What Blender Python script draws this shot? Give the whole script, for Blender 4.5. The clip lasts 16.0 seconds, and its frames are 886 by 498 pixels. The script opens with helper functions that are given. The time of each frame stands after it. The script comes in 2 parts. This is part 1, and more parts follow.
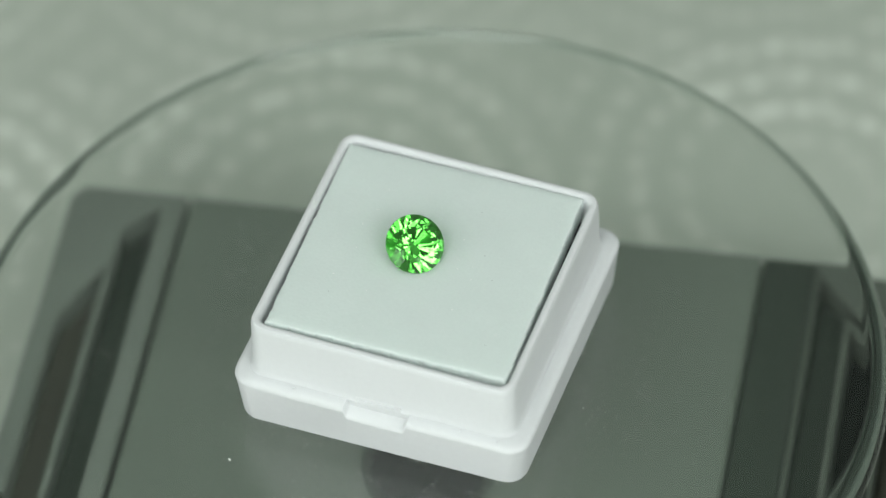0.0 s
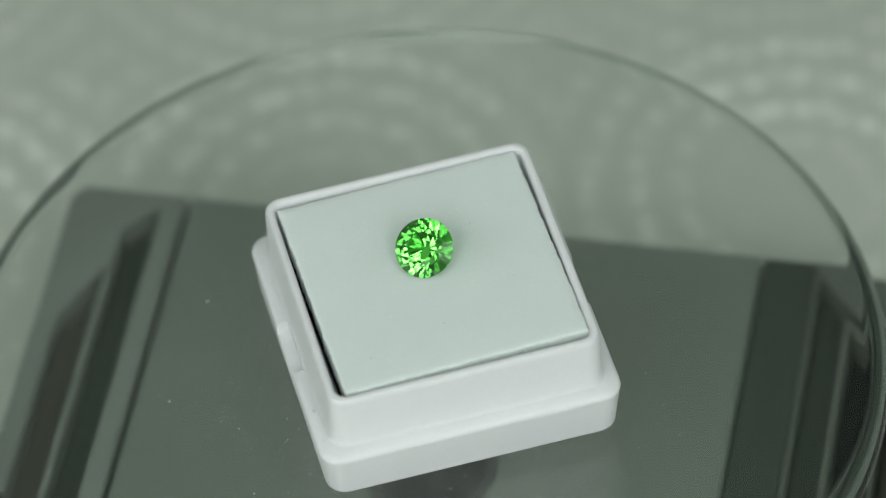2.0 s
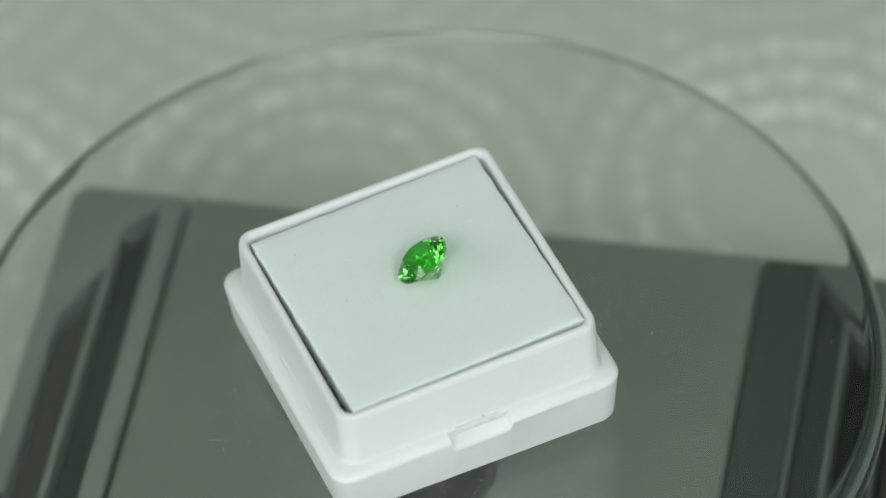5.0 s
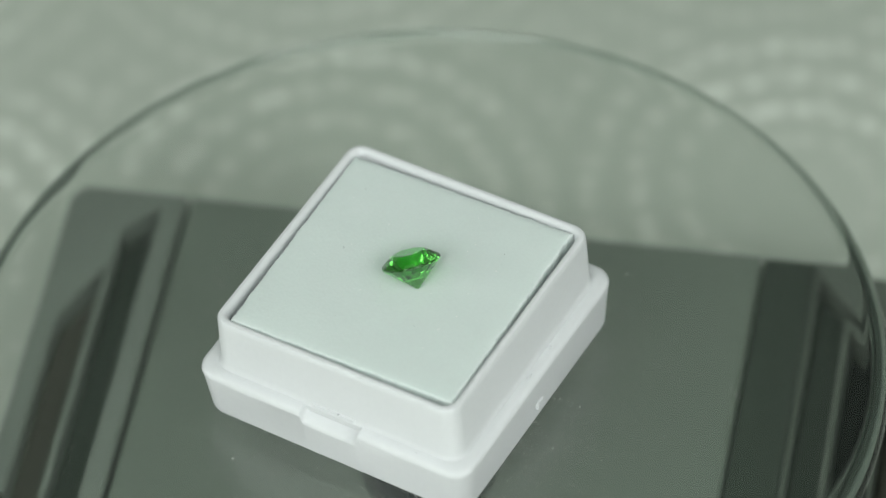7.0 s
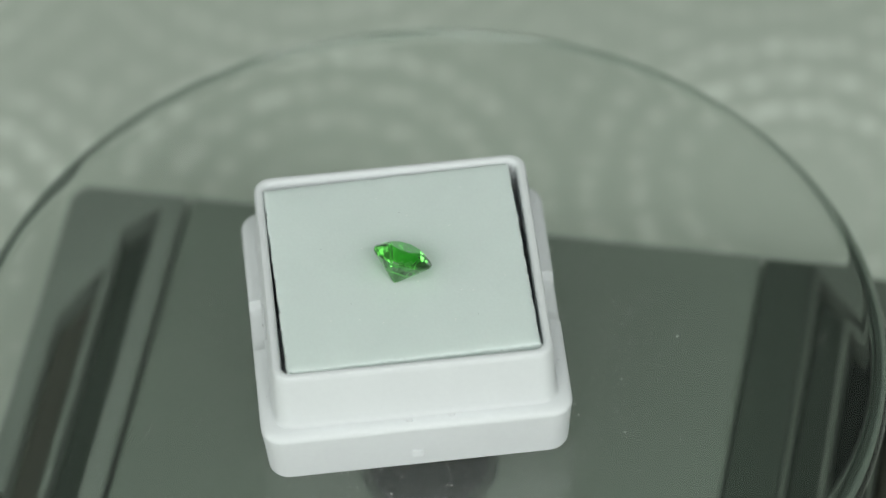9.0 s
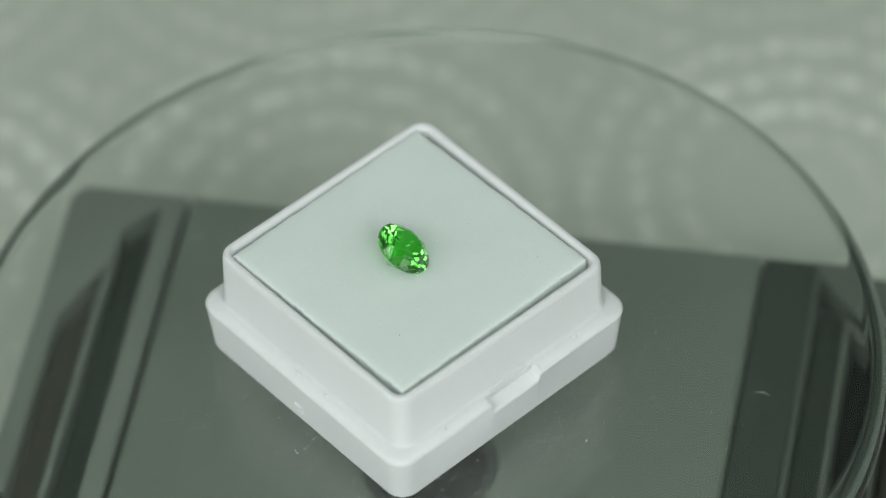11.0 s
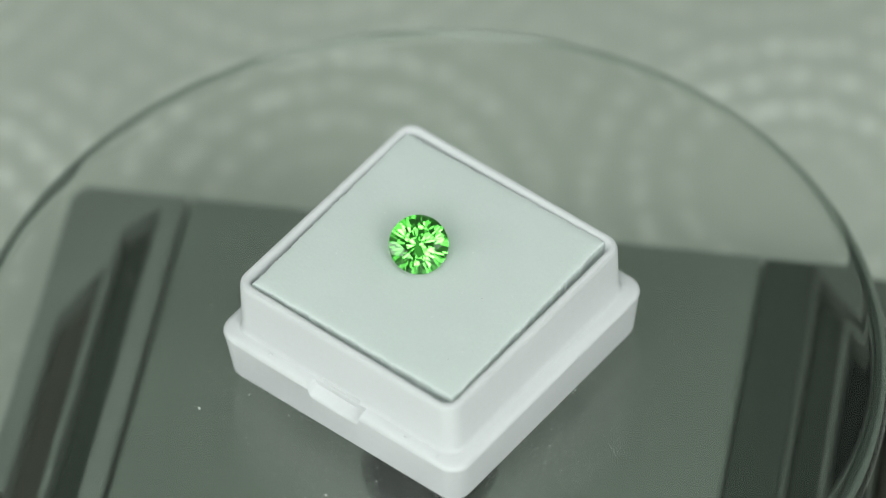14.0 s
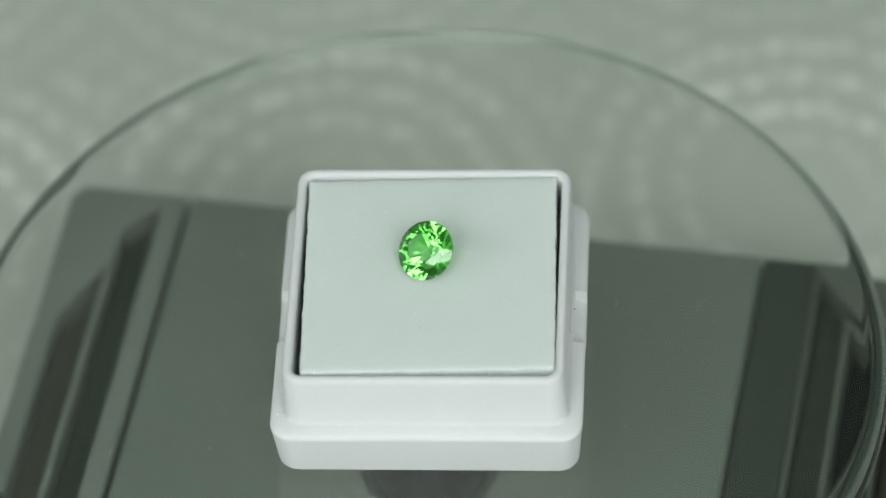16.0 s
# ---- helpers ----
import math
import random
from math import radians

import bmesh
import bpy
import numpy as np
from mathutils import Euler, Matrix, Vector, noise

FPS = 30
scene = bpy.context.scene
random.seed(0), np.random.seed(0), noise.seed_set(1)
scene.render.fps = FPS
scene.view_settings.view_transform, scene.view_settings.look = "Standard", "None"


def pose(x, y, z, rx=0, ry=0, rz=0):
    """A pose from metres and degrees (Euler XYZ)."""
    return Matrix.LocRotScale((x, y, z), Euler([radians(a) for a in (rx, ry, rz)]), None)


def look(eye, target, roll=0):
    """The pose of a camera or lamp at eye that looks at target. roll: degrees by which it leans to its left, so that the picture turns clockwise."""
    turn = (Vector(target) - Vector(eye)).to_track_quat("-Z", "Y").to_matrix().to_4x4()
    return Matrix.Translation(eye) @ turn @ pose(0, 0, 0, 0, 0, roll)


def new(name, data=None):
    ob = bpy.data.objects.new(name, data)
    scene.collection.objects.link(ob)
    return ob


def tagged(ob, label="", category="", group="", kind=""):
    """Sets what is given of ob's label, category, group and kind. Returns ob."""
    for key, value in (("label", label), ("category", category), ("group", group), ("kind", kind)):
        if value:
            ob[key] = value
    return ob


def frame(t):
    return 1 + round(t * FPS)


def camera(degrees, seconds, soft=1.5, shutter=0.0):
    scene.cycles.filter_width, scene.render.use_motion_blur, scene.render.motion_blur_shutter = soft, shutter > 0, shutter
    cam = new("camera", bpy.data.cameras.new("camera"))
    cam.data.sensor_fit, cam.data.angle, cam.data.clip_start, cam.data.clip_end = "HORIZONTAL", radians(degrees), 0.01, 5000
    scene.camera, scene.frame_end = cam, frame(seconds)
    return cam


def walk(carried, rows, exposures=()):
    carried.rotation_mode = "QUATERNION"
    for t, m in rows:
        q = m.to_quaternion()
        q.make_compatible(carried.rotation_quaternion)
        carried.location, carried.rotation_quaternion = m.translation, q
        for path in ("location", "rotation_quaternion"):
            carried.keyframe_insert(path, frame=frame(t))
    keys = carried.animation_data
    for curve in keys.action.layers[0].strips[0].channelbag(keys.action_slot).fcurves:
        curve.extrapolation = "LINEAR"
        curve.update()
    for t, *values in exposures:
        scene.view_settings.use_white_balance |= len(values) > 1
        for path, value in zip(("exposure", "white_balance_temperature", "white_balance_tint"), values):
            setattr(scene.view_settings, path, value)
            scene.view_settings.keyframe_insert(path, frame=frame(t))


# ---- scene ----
cam = camera(10.62, 16.0, soft=1.5, shutter=0.5)
EYE = (0.00374, -0.40872, 0.47270)
AIM = (0.00374, 0.01802, 0.0)
walk(cam, [(0.0, look(EYE, AIM, -3.81)), (16.0, look(EYE, AIM, -3.81))],
     [(0.0, 0.02), (0.5, 0.01), (1.0, -0.06), (1.5, -0.21), (2.0, -0.2), (2.5, -0.14), (3.0, 0.02), (4.0, -0.02), (6.5, 0.0), (7.5, -0.06), (8.0, -0.12), (8.5, -0.13),
      (9.0, -0.1), (11.5, -0.1), (12.5, -0.09), (13.5, 0.02), (14.0, 0.0), (14.5, -0.12), (15.0, -0.24), (15.5, -0.22), (16.0, -0.09)])
cam.data.dof.use_dof = True
cam.data.dof.focus_distance = 0.613
cam.data.dof.aperture_fstop = 11.0

MM = 0.001


def angle(t):
    """Turn of the table in degrees; it runs clockwise at a nearly even pace."""
    return 337.0 - 27.25 * t + 0.014 * t * t


# ---- light: unseen soft lamps added round the stand, one overhead, a plain closed room ----
world = bpy.data.worlds.new("room_air")
world.use_nodes = True
world.node_tree.nodes["Background"].inputs[0].default_value = (0.9, 1.0, 0.95, 1)
world.node_tree.nodes["Background"].inputs[1].default_value = 0.05
scene.world = world


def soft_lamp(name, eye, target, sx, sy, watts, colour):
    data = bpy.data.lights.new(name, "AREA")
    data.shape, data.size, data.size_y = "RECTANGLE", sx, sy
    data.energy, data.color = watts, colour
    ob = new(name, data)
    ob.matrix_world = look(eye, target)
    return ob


# front pair, out of view, placed after the stone's soft shadows
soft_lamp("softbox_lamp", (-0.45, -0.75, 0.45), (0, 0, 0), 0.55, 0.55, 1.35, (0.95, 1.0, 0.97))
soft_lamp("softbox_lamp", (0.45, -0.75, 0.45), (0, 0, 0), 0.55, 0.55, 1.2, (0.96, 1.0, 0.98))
# fill pair added beside the camera to brighten the stone's facets
soft_lamp("gem_fill_lamp", (-0.25, -0.65, 0.62), (0, 0, 0), 0.32, 0.38, 2.5, (0.95, 1.0, 0.97))
soft_lamp("gem_fill_lamp", (0.25, -0.65, 0.62), (0, 0, 0), 0.32, 0.38, 2.55, (0.96, 1.0, 0.98))
# weaker fill pair added at the sides for more flashes and lit box sides
soft_lamp("side_fill_lamp", (-0.95, -0.35, 0.60), (0, 0, 0), 0.5, 0.5, 2.7, (0.95, 1.0, 0.97))
soft_lamp("side_fill_lamp", (0.95, -0.35, 0.60), (0, 0, 0), 0.5, 0.5, 1.35, (0.96, 1.0, 0.98))
# fill added overhead to lift the upward faces
soft_lamp("overhead_fill_lamp", (0.0, -0.45, 1.55), (0, 0, 0), 0.6, 0.6, 2.9, (0.92, 1.0, 0.96))


# ---- materials ----
def material(name, colour, rough=0.5, metal=0.0, var=0.08, scale=60.0, fine=900.0, bump=0.1, depth=0.0001, ior=1.45, sss=0.0):
    m = bpy.data.materials.new(name)
    m.use_nodes = True
    nt = m.node_tree
    b = nt.nodes["Principled BSDF"]
    b.inputs["Roughness"].default_value = rough
    b.inputs["Metallic"].default_value = metal
    b.inputs["IOR"].default_value = ior
    b.inputs["Subsurface Weight"].default_value, b.inputs["Subsurface Scale"].default_value = sss, 0.001
    b.inputs["Subsurface Radius"].default_value = (1.0, 1.0, 1.0)
    co = nt.nodes.new("ShaderNodeTexCoord")
    n1 = nt.nodes.new("ShaderNodeTexNoise")
    n1.inputs["Scale"].default_value, n1.inputs["Detail"].default_value = scale, 4
    n2 = nt.nodes.new("ShaderNodeTexNoise")
    n2.inputs["Scale"].default_value, n2.inputs["Detail"].default_value = fine, 3
    nt.links.new(co.outputs["Object"], n1.inputs["Vector"])
    nt.links.new(co.outputs["Object"], n2.inputs["Vector"])
    add = nt.nodes.new("ShaderNodeMath")
    add.operation = "ADD"
    nt.links.new(n1.outputs["Fac"], add.inputs[0])
    nt.links.new(n2.outputs["Fac"], add.inputs[1])
    ramp = nt.nodes.new("ShaderNodeMapRange")
    ramp.inputs["From Min"].default_value, ramp.inputs["From Max"].default_value = 0.6, 1.4
    nt.links.new(add.outputs[0], ramp.inputs["Value"])
    mix = nt.nodes.new("ShaderNodeMix")
    mix.data_type = "RGBA"
    mix.inputs["A"].default_value = (*[c * (1 - var) for c in colour], 1)
    mix.inputs["B"].default_value = (*[min(1, c * (1 + var)) for c in colour], 1)
    nt.links.new(ramp.outputs[0], mix.inputs["Factor"])
    nt.links.new(mix.outputs["Result"], b.inputs["Base Color"])
    bp = nt.nodes.new("ShaderNodeBump")
    bp.inputs["Strength"].default_value, bp.inputs["Distance"].default_value = bump, depth
    nt.links.new(n2.outputs["Fac"], bp.inputs["Height"])
    nt.links.new(bp.outputs[0], b.inputs["Normal"])
    return m


def clear(name, colour, ior, rough=0.0):
    m = bpy.data.materials.new(name)
    m.use_nodes = True
    b = m.node_tree.nodes["Principled BSDF"]
    b.inputs["Base Color"].default_value = (*colour, 1)
    b.inputs["Transmission Weight"].default_value = 1.0
    b.inputs["IOR"].default_value = ior
    b.inputs["Roughness"].default_value = rough
    return m


def cloth_material():
    """Pale embossed sheet: rows of raised dots on concentric arcs."""
    m = material("embossed_sheet", (0.42, 0.465, 0.40), 0.7, var=0.05, scale=14, fine=700, bump=0.3, depth=0.0003)
    nt = m.node_tree
    b = nt.nodes["Principled BSDF"]
    base = b.inputs["Base Color"].links[0].from_socket
    co = nt.nodes.new("ShaderNodeTexCoord")
    mp = nt.nodes.new("ShaderNodeMapping")
    mp.inputs["Location"].default_value = (0.0123 / 0.0690, -0.0692 / 0.0690, 0)
    mp.inputs["Scale"].default_value = (1 / 0.0690, 1 / 0.0690, 1)
    nt.links.new(co.outputs["Object"], mp.inputs["Vector"])
    vo = nt.nodes.new("ShaderNodeTexVoronoi")
    vo.voronoi_dimensions, vo.inputs["Scale"].default_value, vo.inputs["Randomness"].default_value = "2D", 1.0, 0.0
    nt.links.new(mp.outputs[0], vo.inputs["Vector"])
    sn = nt.nodes.new("ShaderNodeMath")
    sn.operation = "MULTIPLY_ADD"
    sn.inputs[1].default_value, sn.inputs[2].default_value = 2 * math.pi * 69.0 / 6.65, -2.7
    nt.links.new(vo.outputs["Distance"], sn.inputs[0])
    si = nt.nodes.new("ShaderNodeMath")
    si.operation = "SINE"
    nt.links.new(sn.outputs[0], si.inputs[0])
    dots = nt.nodes.new("ShaderNodeTexVoronoi")
    dots.voronoi_dimensions, dots.inputs["Scale"].default_value, dots.inputs["Randomness"].default_value = "2D", 255.0, 0.55
    nt.links.new(co.outputs["Object"], dots.inputs["Vector"])
    dm = nt.nodes.new("ShaderNodeMapRange")
    dm.inputs["From Min"].default_value, dm.inputs["From Max"].default_value = 0.5, 0.15
    nt.links.new(dots.outputs["Distance"], dm.inputs["Value"])
    ring = nt.nodes.new("ShaderNodeMapRange")
    ring.inputs["From Min"].default_value, ring.inputs["From Max"].default_value = -0.6, 0.9
    nt.links.new(si.outputs[0], ring.inputs["Value"])
    mu = nt.nodes.new("ShaderNodeMath")
    mu.operation = "MULTIPLY"
    nt.links.new(ring.outputs[0], mu.inputs[0])
    nt.links.new(dm.outputs[0], mu.inputs[1])
    ha = nt.nodes.new("ShaderNodeMath")
    ha.operation = "MULTIPLY_ADD"
    ha.inputs[1].default_value = 0.14
    nt.links.new(ring.outputs[0], ha.inputs[0])
    nt.links.new(mu.outputs[0], ha.inputs[2])
    fade = nt.nodes.new("ShaderNodeMapRange")
    fade.inputs["From Min"].default_value, fade.inputs["From Max"].default_value = 0.12, 0.30
    fade.inputs["To Min"].default_value, fade.inputs["To Max"].default_value = 0.1, 0.9
    nt.links.new(vo.outputs["Distance"], fade.inputs["Value"])
    patch = nt.nodes.new("ShaderNodeTexNoise")
    patch.inputs["Scale"].default_value, patch.inputs["Detail"].default_value = 38.0, 1
    nt.links.new(co.outputs["Object"], patch.inputs["Vector"])
    pm = nt.nodes.new("ShaderNodeMapRange")
    pm.inputs["From Min"].default_value, pm.inputs["From Max"].default_value = 0.35, 0.65
    pm.inputs["To Min"].default_value, pm.inputs["To Max"].default_value = 0.55, 1.15
    nt.links.new(patch.outputs["Fac"], pm.inputs["Value"])
    meet = nt.nodes.new("ShaderNodeMapRange")
    meet.inputs["From Min"].default_value, meet.inputs["From Max"].default_value = 0.46, 0.62
    meet.inputs["To Min"].default_value, meet.inputs["To Max"].default_value = 1.0, 0.45
    nt.links.new(vo.outputs["Distance"], meet.inputs["Value"])
    both = nt.nodes.new("ShaderNodeMath")
    both.operation = "MULTIPLY"
    nt.links.new(fade.outputs[0], both.inputs[0])
    nt.links.new(meet.outputs[0], both.inputs[1])
    # the arcs are strongest on the far half of each fan
    off = nt.nodes.new("ShaderNodeVectorMath")
    off.operation = "SUBTRACT"
    nt.links.new(mp.outputs[0], off.inputs[0])
    nt.links.new(vo.outputs["Position"], off.inputs[1])
    way = nt.nodes.new("ShaderNodeVectorMath")
    way.operation = "NORMALIZE"
    nt.links.new(off.outputs[0], way.inputs[0])
    axes = nt.nodes.new("ShaderNodeSeparateXYZ")
    nt.links.new(way.outputs[0], axes.inputs[0])
    fan = nt.nodes.new("ShaderNodeMapRange")
    fan.inputs["From Min"].default_value, fan.inputs["From Max"].default_value = 0.2, 0.75
    fan.inputs["To Min"].default_value, fan.inputs["To Max"].default_value = 0.5, 1.0
    nt.links.new(axes.outputs["Y"], fan.inputs["Value"])
    fanned = nt.nodes.new("ShaderNodeMath")
    fanned.operation = "MULTIPLY"
    nt.links.new(both.outputs[0], fanned.inputs[0])
    nt.links.new(fan.outputs[0], fanned.inputs[1])
    worn = nt.nodes.new("ShaderNodeMath")
    worn.operation = "MULTIPLY"
    nt.links.new(fanned.outputs[0], worn.inputs[0])
    nt.links.new(pm.outputs[0], worn.inputs[1])
    amount = nt.nodes.new("ShaderNodeMath")
    amount.operation = "MULTIPLY"
    nt.links.new(ha.outputs[0], amount.inputs[0])
    nt.links.new(worn.outputs[0], amount.inputs[1])
    mix = nt.nodes.new("ShaderNodeMix")
    mix.data_type = "RGBA"
    nt.links.new(amount.outputs[0], mix.inputs["Factor"])
    nt.links.new(base, mix.inputs["A"])
    mix.inputs["B"].default_value = (0.74, 0.785, 0.71, 1)
    nt.links.new(mix.outputs["Result"], b.inputs["Base Color"])
    bp = nt.nodes.new("ShaderNodeBump")
    bp.inputs["Strength"].default_value, bp.inputs["Distance"].default_value = 0.3, 0.0004
    nt.links.new(amount.outputs[0], bp.inputs["Height"])
    nt.links.new(bp.outputs[0], b.inputs["Normal"])
    return m


M_SHEET = cloth_material()
M_WALL = material("wall_paint", (0.62, 0.66, 0.63), 0.8, scale=3, fine=200)
M_PLASTIC = material("white_plastic", (0.685, 0.70, 0.71), 0.55, var=0.02, scale=120, fine=1500, bump=0.06, depth=0.00008, ior=1.3, sss=0.3)
M_FOAM = material("white_foam", (0.655, 0.725, 0.70), 0.9, var=0.03, scale=180, fine=2600, bump=0.27, depth=0.0001, sss=0.6)
M_BLACK_FOAM = material("black_foam", (0.015, 0.017, 0.017), 0.95, fine=2600, bump=0.4)
M_HUB = material("matt_black_hub", (0.008, 0.011, 0.009), 0.9, ior=1.2)
M_GLASS = clear("turntable_glass", (0.94, 0.955, 0.94), 1.5)
# refracted darkness of the rim is put into this tint; roughness blurs glints
M_GLASS_EDGE = clear("darkened_glass_edge", (0.58, 0.65, 0.61), 1.5, 0.12)
M_GEM = clear("green_garnet", (0.16, 0.855, 0.11), 1.74)
M_PANEL = material("grey_satin_panel", (0.106, 0.128, 0.105), 0.35, var=0.06, scale=30, fine=800, bump=0.05)
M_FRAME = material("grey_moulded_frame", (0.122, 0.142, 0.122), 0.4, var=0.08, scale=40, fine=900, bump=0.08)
# dark slot floors; also the right strip, its weaker light put into colour
M_SHELF = material("dark_base_tone", (0.025, 0.034, 0.026), 0.4, var=0.1, scale=40, fine=900)
# copy of the frame material, darkened for weaker light on the right
M_FRAME_DIMMED = material("frame_dimmed_right", (0.076, 0.09, 0.074), 0.4, var=0.08, scale=40, fine=900, bump=0.08)
M_BLACK = material("black_plastic", (0.006, 0.008, 0.007), 0.6, var=0.1, scale=50, fine=900, ior=1.25)
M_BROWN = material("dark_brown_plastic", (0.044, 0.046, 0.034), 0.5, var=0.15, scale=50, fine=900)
M_STEEL = material("pale_spindle", (0.42, 0.44, 0.42), 0.4, var=0.05)
M_DUST = material("pale_dust", (0.85, 0.86, 0.84), 0.9, var=0.05)
M_SPECK = material("dark_speck", (0.03, 0.03, 0.03), 0.8)


# ---- mesh tools ----
def mesh_of(name, bm, mat, smooth=None):
    me = bpy.data.meshes.new(name)
    bmesh.ops.recalc_face_normals(bm, faces=bm.faces)
    bm.to_mesh(me)
    bm.free()
    me.materials.append(mat)
    if smooth is not None:
        for p in me.polygons:
            p.use_smooth = True
        me.set_sharp_from_angle(angle=radians(smooth))
    return me


def part(name, bm, mat, parent, label="", smooth=None):
    ob = new(name, mesh_of(name, bm, mat, smooth))
    ob.parent = parent
    if label:
        tagged(ob, label)
    return ob


def thing(name, label, category, kind="", group=""):
    return tagged(new(name), label, category, group, kind)


def loft(bm, rings, closed_ends=(True, True)):
    vs = [[bm.verts.new(p) for p in ring] for ring in rings]
    n = len(vs[0])
    for a, b in zip(vs, vs[1:]):
        for i in range(n):
            bm.faces.new((a[i], a[(i + 1) % n], b[(i + 1) % n], b[i]))
    if closed_ends[0]:
        bm.faces.new(list(reversed(vs[0])))
    if closed_ends[1]:
        bm.faces.new(vs[-1])
    return vs


def round_square(hx, hy, r, z, stops=(), seg=6):
    """A rounded rectangle, counter-clockwise; stops are extra places along the two sides that face +y and -y."""
    pts = []
    for k, (cx, cy) in enumerate(((hx - r, -hy + r), (hx - r, hy - r), (-hx + r, hy - r), (-hx + r, -hy + r))):
        for i in range(seg + 1):
            a = radians(-90 + 90 * k + 90 * i / seg)
            pts.append((cx + r * math.cos(a), cy + r * math.sin(a), z))
        if k == 1:
            pts += [(x, hy, z) for x in sorted(stops, reverse=True)]
        if k == 3:
            pts += [(x, -hy, z) for x in sorted(stops)]
    return pts


def lathe(bm, profile, seg=64, top=True, bottom=True):
    rings = [[(r * math.cos(2 * math.pi * i / seg), r * math.sin(2 * math.pi * i / seg), z) for i in range(seg)] for r, z in profile]
    return loft(bm, rings, (bottom, top))


def prism(bm, outline, z0, z1, bevel=0.0):
    lo = [bm.verts.new((x, y, z0)) for x, y in outline]
    hi = [bm.verts.new((x, y, z1)) for x, y in outline]
    n = len(outline)
    bm.faces.new(list(reversed(lo)))
    top = bm.faces.new(hi)
    for i in range(n):
        bm.faces.new((lo[i], lo[(i + 1) % n], hi[(i + 1) % n], hi[i]))
    if bevel:
        bmesh.ops.recalc_face_normals(bm, faces=bm.faces)
        bmesh.ops.bevel(bm, geom=list(top.edges), offset=bevel, segments=2, affect="EDGES", clamp_overlap=True)


# ---- the room ----
TABLE = -0.050


def build_room():
    bm = bmesh.new()
    bmesh.ops.create_grid(bm, x_segments=12, y_segments=12, size=1.5, matrix=pose(0, 0, TABLE))
    tagged(new("ground", mesh_of("ground", bm, M_SHEET)), "pale grey-green sheet embossed with dotted concentric arcs", "table cover", kind="structure")
    for name, x, y, sx, sy in (("wall_north", 0, 1.55, 1.6, 0.05), ("wall_south", 0, -1.55, 1.6, 0.05), ("wall_east", 1.55, 0, 0.05, 1.5), ("wall_west", -1.55, 0, 0.05, 1.5)):
        bm = bmesh.new()
        prism(bm, [(x - sx, y - sy), (x + sx, y - sy), (x + sx, y + sy), (x - sx, y + sy)], TABLE, 1.9)
        tagged(new(name, mesh_of(name, bm, M_WALL)), "plain grey painted wall", "wall", kind="structure")
    bm = bmesh.new()
    prism(bm, [(-1.6, -1.6), (1.6, -1.6), (1.6, 1.6), (-1.6, 1.6)], 1.9, 2.0)
    tagged(new("ceiling", mesh_of("ceiling", bm, M_WALL)), "plain grey painted ceiling", "ceiling", kind="structure")


# ---- turntable ----
DECK = -0.0247      # top of the fixed base
BASE_TURN = -13.0


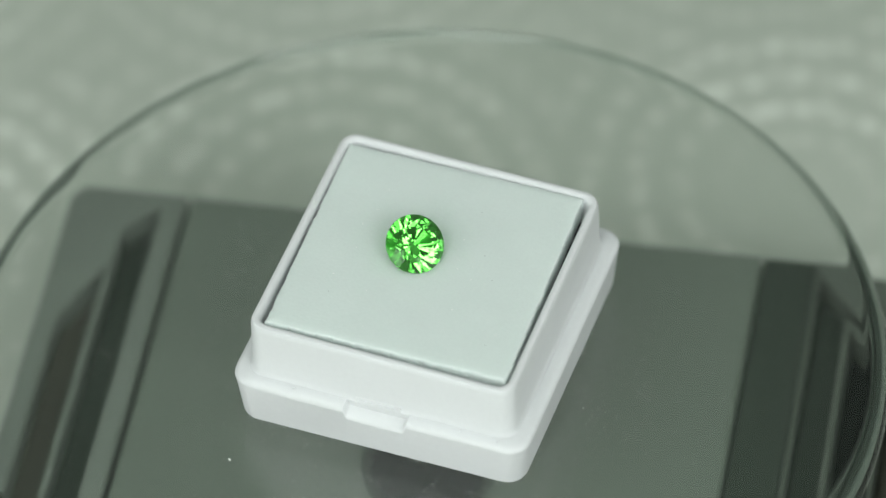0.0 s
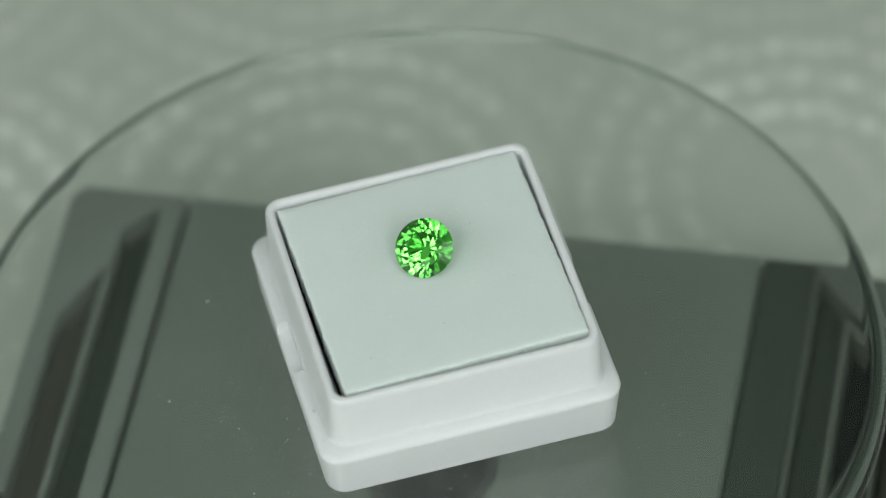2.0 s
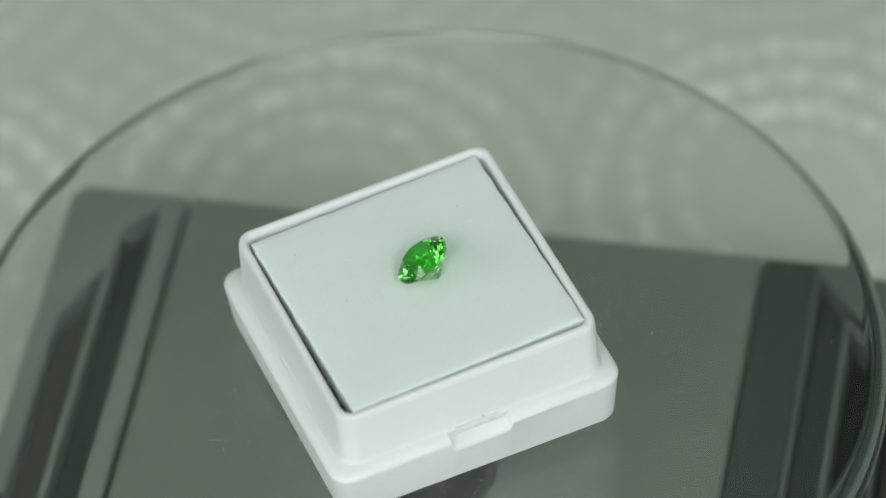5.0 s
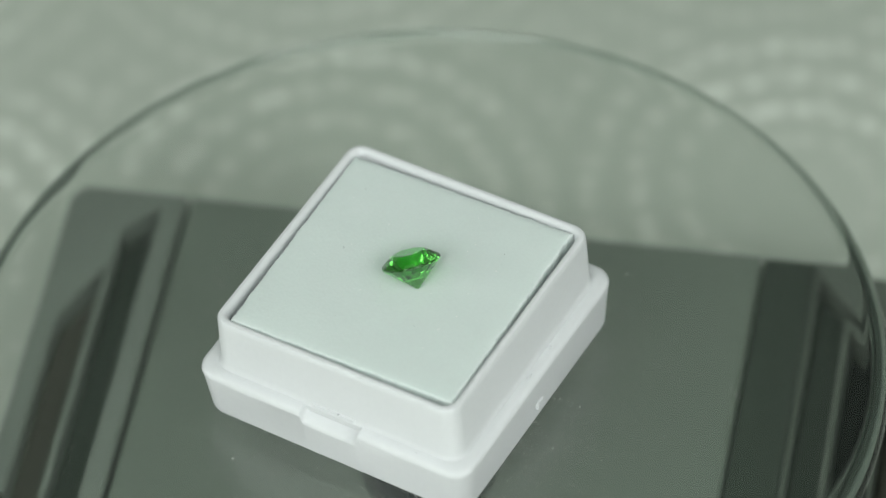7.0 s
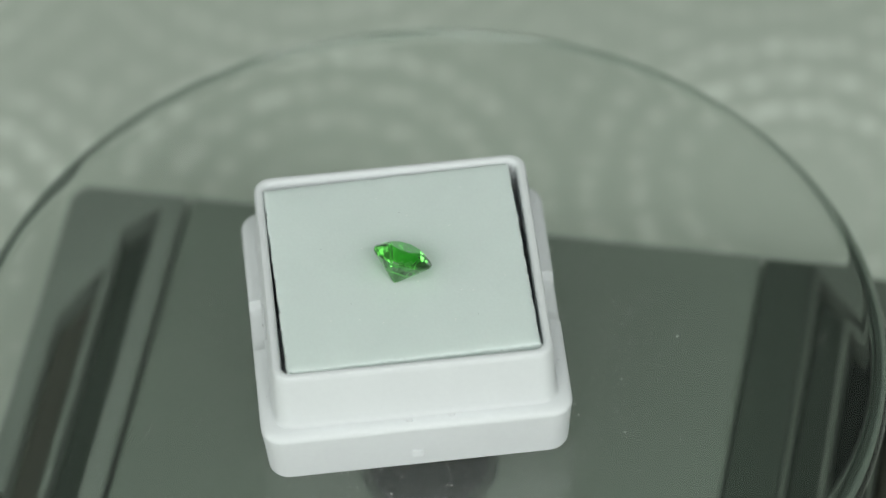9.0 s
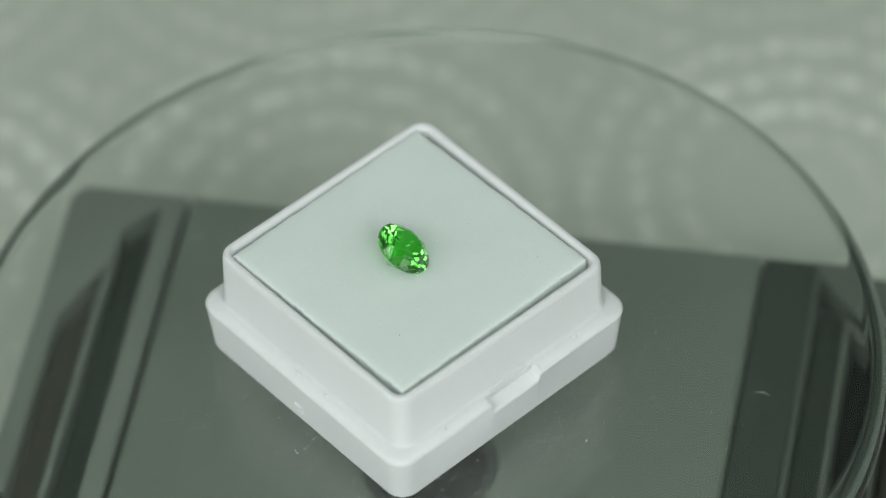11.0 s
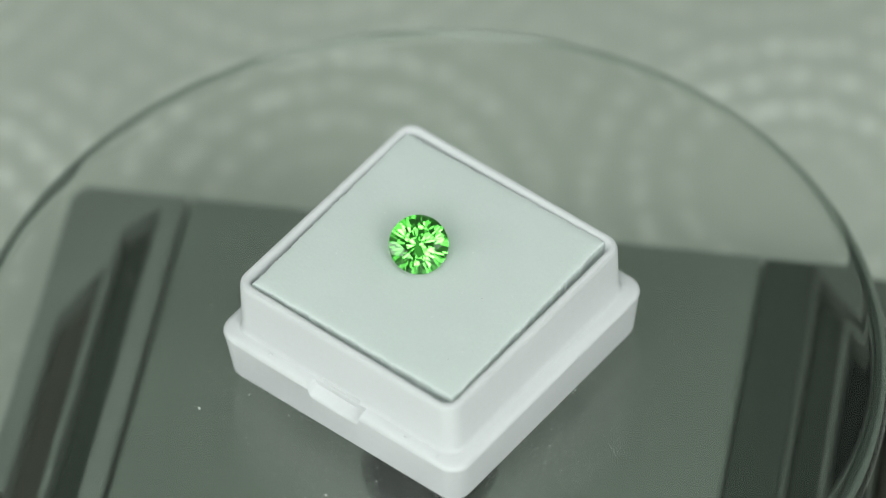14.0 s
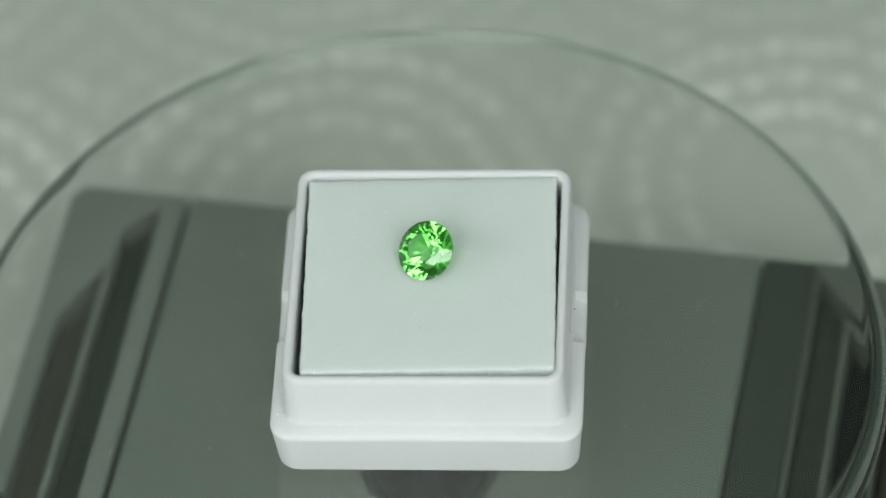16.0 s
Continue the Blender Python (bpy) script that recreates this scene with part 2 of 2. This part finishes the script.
def build_base():
    base = thing("turntable", "motor turntable with grey ribbed base and dusty clear glass plate", "turntable")
    base.matrix_world = pose(0, 0, 0, 0, 0, BASE_TURN)
    u = MM
    bm = bmesh.new()
    rings = [round_square(hx * u, hy * u, r * u, z) for hx, hy, r, z in ((57.5, 41.5, 4, TABLE), (59, 43, 5, TABLE + 0.002), (59, 43, 5, DECK - 0.0065), (58.5, 42.5, 4.6, DECK - 0.006))]
    loft(bm, rings)
    part("housing", bm, M_BLACK, base, "black moulded housing", 40)
    bm = bmesh.new()
    prism(bm, [(x * u, y * u) for x, y in ((-41.6, -42), (39, -42), (39, 43), (-41.6, 43))], DECK - 0.006, DECK, 0.0004)
    part("panel", bm, M_PANEL, base, "flat grey satin panel")
    bm = bmesh.new()
    prism(bm, [(x * u, y * u) for x, y in ((-42.35, -42), (-42.35, 43), (-57, 43), (-58.6, 41), (-58.6, -42), (-55.5, -42), (-55.5, 18.7), (-51, 28.4), (-51, -42), (-50, -42), (-50, 35.6), (-45.6, 40.6), (-45.6, -42))], DECK - 0.006, DECK, 0.0003)
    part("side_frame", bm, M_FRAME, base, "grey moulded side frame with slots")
    # right strip: the dimmer light of this side is in its dark colour
    bm = bmesh.new()
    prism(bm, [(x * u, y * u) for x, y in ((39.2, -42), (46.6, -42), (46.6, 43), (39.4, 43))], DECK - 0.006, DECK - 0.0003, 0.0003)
    part("side_shelf", bm, M_SHELF, base, "recessed shelf, dark grey for weaker light")
    # right-hand frame pieces use the darkened copy of the frame material
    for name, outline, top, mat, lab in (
            ("side_frame", ((46.6, -42), (47.3, -42), (47.3, 40.2), (59, 28), (59, 40), (57.5, 43), (46.6, 43)), DECK, M_FRAME_DIMMED, "grey moulded side frame, darkened for weaker light"),
            ("frame_lip", ((51.6, -42), (52.6, -42), (52.6, 31.4), (59, 24.4), (59, 26.2), (51.6, 34)), DECK, M_FRAME_DIMMED, "bent lip between slots, darkened for weaker light"),
            ("frame_rim", ((58.4, -42), (59, -42), (59, 24), (58.4, 24.6)), DECK, M_FRAME_DIMMED, ""),
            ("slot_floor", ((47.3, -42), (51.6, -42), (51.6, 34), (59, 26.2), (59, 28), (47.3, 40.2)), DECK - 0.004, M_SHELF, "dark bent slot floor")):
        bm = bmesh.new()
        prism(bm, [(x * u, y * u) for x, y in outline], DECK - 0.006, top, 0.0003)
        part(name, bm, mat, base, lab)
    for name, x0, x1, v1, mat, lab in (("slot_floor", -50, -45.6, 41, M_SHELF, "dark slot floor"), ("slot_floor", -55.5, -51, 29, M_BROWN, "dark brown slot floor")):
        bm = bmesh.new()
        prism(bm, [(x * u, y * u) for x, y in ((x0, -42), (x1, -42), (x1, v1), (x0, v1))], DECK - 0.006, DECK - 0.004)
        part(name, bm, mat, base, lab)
    bm = bmesh.new()
    lathe(bm, [(7.8 * u, DECK - 0.001), (7.7 * u, DECK + 0.0004), (6.8 * u, DECK + 0.0016), (5.4 * u, DECK + 0.0036), (4.8 * u, DECK + 0.0054), (4.2 * u, DECK + 0.0058)])
    part("hub", bm, M_HUB, base, "round black hub", 35)
    # added dark ring, standing in for the soft dark fringe round the hub
    bm = bmesh.new()
    lathe(bm, [(9.2 * u, DECK - 0.0005), (9.2 * u, DECK + 0.0002), (8.9 * u, DECK + 0.0003), (7.0 * u, DECK + 0.0003)], 48)
    part("hub_falloff_ring", bm, M_SHELF, base, "dark grey ring added as soft fringe of the hub", 30)
    bm = bmesh.new()
    prism(bm, [(x * u, y * u) for x, y in ((59.2, -42), (69, -42), (69, 36), (65, 40.5), (59.2, 40.5))], TABLE, DECK - 0.007, 0.0008)
    part("skirt", bm, M_BROWN, base, "dark brown skirt")
    return base


R_DISC, T_DISC = 0.0613, 0.0043


def build_disc(table):
    rng = random.Random(5)
    bm = bmesh.new()
    R, T = R_DISC, T_DISC
    edge = [(2.4, T / MM), (1.2, 4.22), (0.55, 3.95), (0.15, 3.45), (0.0, 2.7), (0.2, 1.95), (0.65, 1.2), (1.25, 0.6), (1.8, 0.22), (2.4, 0.0), (3.4, 0.0)]
    lathe(bm, [(R - i * MM, -z * MM) for i, z in edge], 192)
    disc = part("glass_plate", bm, M_GLASS, table, "round clear glass plate with rounded edge, dusty", 40)
    disc.visible_shadow = False
    disc.data.materials.append(M_GLASS_EDGE)
    for p in disc.data.polygons:
        if abs(p.normal.z) < 0.995:
            p.material_index = 1
    bm = bmesh.new()
    lathe(bm, [(4.2 * MM, DECK + 0.0058), (4.2 * MM, -T - 0.0014), (5.5 * MM, -T - 0.001), (5.5 * MM, -T - 0.0002)], 40)
    part("spindle", bm, M_STEEL, disc, "pale round spindle", 35)
    bm = bmesh.new()

    def fleck(x, y, s):
        m = Matrix.Translation((x, y, s * 0.35)) @ Euler([rng.uniform(0, 6.3) for _ in range(3)]).to_matrix().to_4x4() @ Matrix.Diagonal((s, s * rng.uniform(0.4, 1), s * rng.uniform(0.3, 0.6), 1))
        vs = [bm.verts.new(m @ Vector(p)) for p in ((-1, -0.6, -0.5), (1, -0.5, -0.4), (0.1, 1, -0.5), (0, 0, 0.8))]
        for f in ((0, 2, 1), (0, 1, 3), (1, 2, 3), (2, 0, 3)):
            bm.faces.new([vs[i] for i in f])

    for _ in range(20000):
        a, r = rng.uniform(0, 2 * math.pi), abs(rng.gauss(0.0235, 0.0055))
        if r < 0.058:
            fleck(r * math.cos(a), r * math.sin(a), 0.000033 * math.exp(rng.gauss(0.1, 0.5)))
    for _ in range(38):
        a, r = rng.uniform(0, 2 * math.pi), 0.057 * math.sqrt(rng.random())
        fleck(r * math.cos(a), r * math.sin(a), rng.uniform(0.00008, 0.00015))
    for _ in range(7):
        a, r = rng.uniform(0, 2 * math.pi), rng.uniform(0.025, 0.056)
        p, h = Vector((r * math.cos(a), r * math.sin(a), 0.00005)), rng.uniform(0, 6.3)
        bend, w, old = rng.uniform(-0.3, 0.3), 0.000014, None
        for i in range(7):
            n = Vector((-math.sin(h), math.cos(h), 0)) * w
            row = [bm.verts.new(p + n), bm.verts.new(p - n), bm.verts.new(p + Vector((0, 0, 2 * w)))]
            if old:
                for k in range(3):
                    bm.faces.new((old[k], old[(k + 1) % 3], row[(k + 1) % 3], row[k]))
            old = row
            p = p + Vector((math.cos(h), math.sin(h), 0)) * 0.0004
            h += bend
    tagged(part("dust", bm, M_DUST, disc, "fine pale dust and lint"), kind="stuff")
    return disc


# ---- gem box ----
BX, BY, HALL = -0.0234, 0.0075, 0.01649
BOX_AT = pose(0.00048, 0.00188, 0.00002)


def lean(bm):
    """The upper body sits a little askew on its foot."""
    for v in bm.verts:
        x, y, z = v.co
        v.co = (x - BX * z, y - BY * z, z + (BX * x + BY * y) * max(0, z) / HALL)


def foam_top(x, y):
    """Height of the soft pad, which droops a little towards its cut edges."""
    return 16.7 - 0.12 * max(0.0, 1 - (16.0 - max(abs(x), abs(y))) / 3.6) ** 2


def build_box():
    box = thing("gem_box", "small square white plastic gem box with white foam insert", "gem box")
    u = MM
    stops = [-4.3, -4.0, -3.7, -1.2, 1.2, 3.7, 4.0, 4.3]
    bm = bmesh.new()
    prof = ((18.95, 0.0, 2.2, 0.0), (19.25, 0.1, 2.5, 0.1), (19.4, 0.4, 2.6, 0.4), (19.95, 6.8, 2.75, 5.5), (20.05, 7.25, 2.75, 5.8), (20.0, 7.55, 2.75, 6.1), (19.75, 7.85, 2.7, 6.35), (19.35, 8.0, 2.6, 6.6), (18.8, 8.05, 2.4, 6.9), (18.0, 8.06, 2.3, 7.1))
    rings = []
    for h, z, r, zn in prof:
        ring = []
        for x, y, zz in round_square(h * u, h * 0.997 * u, r * u, z * u, [s * u for s in stops]):
            inside = abs(x) < 4.1 * u and abs(abs(y) - h * 0.997 * u) < 1e-7
            deep = 1.0 if abs(x) < 3.85 * u else 0.8
            ring.append((x, y, zz + (zn - z) * u * deep if inside else zz))
        rings.append(ring)
    loft(bm, rings, (True, False))
    for v in bm.verts:
        if v.co.x > 0.01:
            v.co.x *= 1.011
    lean(bm)
    part("foot", bm, M_PLASTIC, box, smooth=38)
    bm = bmesh.new()
    prof = ((18.25, 5.0, 2.4), (18.5, 7.98, 2.5), (18.3, 8.16, 2.45), (18.17, 8.45, 2.4), (18.09, 9.0, 2.3), (17.95, 15.8, 2.2), (17.88, 16.35, 2.15), (17.7, 16.68, 2.0), (17.35, 16.8, 1.8), (17.05, 16.72, 1.6), (16.82, 16.45, 1.5), (16.72, 15.9, 1.45), (16.62, 8.5, 1.4))
    loft(bm, [round_square(h * u, h * 0.997 * u, r * u, z * u) for h, z, r in prof], (True, True))
    lean(bm)
    part("body", bm, M_PLASTIC, box, smooth=38)
    for side in (-1, 1):
        bm = bmesh.new()
        prism(bm, [(x * u, side * y * u) for x, y in ((-3.9, 17.2), (3.9, 17.2), (3.65, 18.38), (-3.65, 18.38))], 6.2 * u, 9.1 * u)
        bmesh.ops.recalc_face_normals(bm, faces=bm.faces)
        bmesh.ops.bevel(bm, geom=list(bm.edges), offset=0.0008, segments=4, affect="EDGES", clamp_overlap=True)
        lean(bm)
        part("latch", bm, M_PLASTIC, box, "small raised snap latch", smooth=50)
    rng = random.Random(2)
    bm = bmesh.new()
    n, hx, hy = 150, 16.14, 16.12
    side = []
    for k in range(4):
        for i in range(n):
            s = -1 + 2 * i / n
            side.append(((s, -1), (1, s), (-s, 1), (-1, -s))[k])
    rough = [rng.gauss(0, 0.045) + 0.06 * math.sin(i * 0.28) * math.sin(i * 0.052) for i in range(4 * n)]
    rings = []
    for z, ins, k in ((13.6, 0.0, 1.0), (16.1, 0.0, 1.0), (16.4, 0.0, 1.0), (16.5, 0.05, 0.9), (16.56, 0.2, 0.5), (16.61, 1.0, 0.1), (16.67, 2.5, 0.0), (16.7, 5.0, 0.0), (16.7, 10.0, 0.0)):
        rings.append([((x * (hx - ins) + (rough[i] * k if abs(x) == 1 else 0) * x) * u, (y * (hy - ins) + (rough[i] * k if abs(y) == 1 else 0) * y) * u, z * u) for i, (x, y) in enumerate(side)])
    loft(bm, rings)
    bmesh.ops.transform(bm, matrix=pose(-0.0001, 0.00018, 0, 0, 0, 1.3), verts=bm.verts)
    lean(bm)
    low = bmesh.new()
    prism(low, [(x * u, y * u) for x, y in ((-15.9, -15.7), (15.9, -15.7), (15.9, 15.7), (-15.9, 15.7))], 8.7 * u, 13.6 * u)
    bmesh.ops.transform(low, matrix=pose(-0.0001, 0.00018, 0, 0, 0, 1.3), verts=low.verts)
    lean(low)
    part("foam_backing", low, M_BLACK_FOAM, box, "black foam backing")
    foam = part("foam_insert", bm, M_FOAM, box, "matte white foam pad", 50)
    bm = bmesh.new()
    for x, y, s in ((9.2, -0.6, 0.06), (-10, -9, 0.04), (4, 10, 0.04), (12, -11, 0.05), (-6, 7, 0.035), (7, 3, 0.03)):
        bmesh.ops.create_icosphere(bm, subdivisions=1, radius=s * u, matrix=pose(x * u, y * u, foam_top(x, y) * u))
    lean(bm)
    part("specks", bm, M_SPECK, foam, "tiny dark lint specks")
    bm = bmesh.new()
    for _ in range(26):
        x, y, s = rng.uniform(-15, 15), rng.uniform(-15, 15), rng.uniform(0.03, 0.1)
        bmesh.ops.create_icosphere(bm, subdivisions=1, radius=s * u, matrix=pose(x * u, y * u, foam_top(x, y) * u, 0, 0, rng.uniform(0, 360)) @ Matrix.Diagonal((1.6, 0.7, 0.5, 1)))
    lean(bm)
    part("lint", bm, M_DUST, foam, "white foam crumbs")
    bm = bmesh.new()
    prism(bm, [(x * u, y * u) for x, y in ((-19.9, -0.6), (-19.2, -0.6), (-19.2, 1.1), (-19.9, 1.1))], 1.9 * u, 3.4 * u)
    bmesh.ops.recalc_face_normals(bm, faces=bm.faces)
    bmesh.ops.bevel(bm, geom=list(bm.edges), offset=0.0002, segments=2, affect="EDGES", clamp_overlap=True)
    lean(bm)
    part("mould_mark", bm, M_PLASTIC, box, "small square raised moulding mark", 60)
    for x, y, long in ((-18.9, 1.1, 0.5), (-18.75, -4.4, 0.4), (-11.4, -18.9, 0.35), (11.2, -18.9, 0.4), (16.4, -19.0, 0.2)):
        bm = bmesh.new()
        wide = (0.22, long) if abs(x) > abs(y) else (long, 0.22)
        bmesh.ops.create_uvsphere(bm, u_segments=12, v_segments=6, radius=u, matrix=pose(x * u, y * u, 8.03 * u) @ Matrix.Diagonal((*wide, 0.2, 1)))
        lean(bm)
        part("moulding_nub", bm, M_PLASTIC, box, "tiny raised moulding nub", 60)
    for x, y, z, r in ((-0.8, 18.45, 8.7, 0.09), (-12.5, 18.9, 8.03, 0.05), (-9.0, -19.1, 7.95, 0.05)):
        bm = bmesh.new()
        bmesh.ops.create_icosphere(bm, subdivisions=1, radius=r * u, matrix=pose(x * u, y * u, z * u))
        lean(bm)
        part("dark_fleck", bm, M_SPECK, box, "tiny dark dust fleck")
    return box


# ---- gemstone ----
def build_gem(D):
    R = D / 2
    girdle = 0.028 * D
    planes = []

    def cut(count, tilt, start, up, reach, at):
        """count planes round the axis, tilted off the girdle, through the height at and the radius reach."""
        for i in range(count):
            a = 2 * math.pi * (i + start) / count
            nz = math.cos(radians(tilt)) * up
            nr = math.sin(radians(tilt))
            nv = np.array([nr * math.cos(a), nr * math.sin(a), nz])
            planes.append((nv, nr * reach + nz * at))

    planes.append((np.array([0, 0, 1.0]), girdle / 2 + 0.163 * D))
    cut(48, 90, 0.5, 1, R, 0)
    cut(8, 34.0, 0, 1, R * 1.0226, girdle / 2)
    cut(16, 38.7, 0.5, 1, R * 1.0, girdle / 2)
    cut(8, 22.5, 0.5, 1, R * 0.67, girdle / 2 + 0.126 * D)
    cut(8, 42.6, 0, -1, R * 1.02, -girdle / 2)
    cut(16, 43.45, 0.5, -1, R * 1.0, -girdle / 2)
    N = np.array([p[0] for p in planes])
    d = np.array([p[1] for p in planes])
    pts = set()
    n = len(N)
    for i in range(n):
        for j in range(i + 1, n):
            cr = np.cross(N[i], N[j])
            if np.dot(cr, cr) < 1e-8:
                continue
            k = np.arange(j + 1, n)
            det = N[k] @ cr
            ok = np.abs(det) > 1e-6
            k, det = k[ok], det[ok]
            if not len(k):
                continue
            p = (d[k][:, None] * cr + np.cross(N[j] * d[i] - N[i] * d[j], N[k])) / det[:, None]
            good = np.all(p @ N.T <= d + 1e-8, axis=1)
            for q in p[good]:
                pts.add(tuple(np.round(q, 7)))
    bm = bmesh.new()
    for q in sorted(pts):
        bm.verts.new(q)
    bmesh.ops.remove_doubles(bm, verts=bm.verts, dist=2e-6)
    hull = bmesh.ops.convex_hull(bm, input=bm.verts)
    bmesh.ops.delete(bm, geom=[g for g in hull["geom_interior"] if isinstance(g, bmesh.types.BMVert)], context="VERTS")
    bmesh.ops.dissolve_limit(bm, angle_limit=radians(0.6), verts=bm.verts, edges=bm.edges)
    return tagged(new("gemstone", mesh_of("gemstone", bm, M_GEM)), "round brilliant-cut bright green gemstone lying tilted on foam", "gemstone")


build_room()
base = build_base()
disc = build_disc(base)
box = build_box()
gem = build_gem(0.0077)

# the stone leans on its pavilion, the face turned out from the box
GEM_FACES, GEM_TILT = -39.5, 37.0
gem_turn = pose(0, 0, 0, 0, 0, GEM_FACES) @ pose(0, 0, 0, 0, GEM_TILT, 0) @ pose(0, 0, 0, 0, 0, 7)
low = min((gem_turn @ v.co).z for v in gem.data.vertices)
GEM_AT = pose(-0.00045, 0.0015, 0.01656 - low) @ gem_turn


def motions():
    times = [i * 0.5 for i in range(33)]
    walk(disc, [(t, pose(0, 0, 0, 0, 0, angle(t) - BASE_TURN)) for t in times])
    walk(box, [(t, pose(0, 0, 0, 0, 0, angle(t)) @ BOX_AT) for t in times])
    walk(gem, [(t, pose(0, 0, 0, 0, 0, angle(t)) @ GEM_AT) for t in times])


motions()
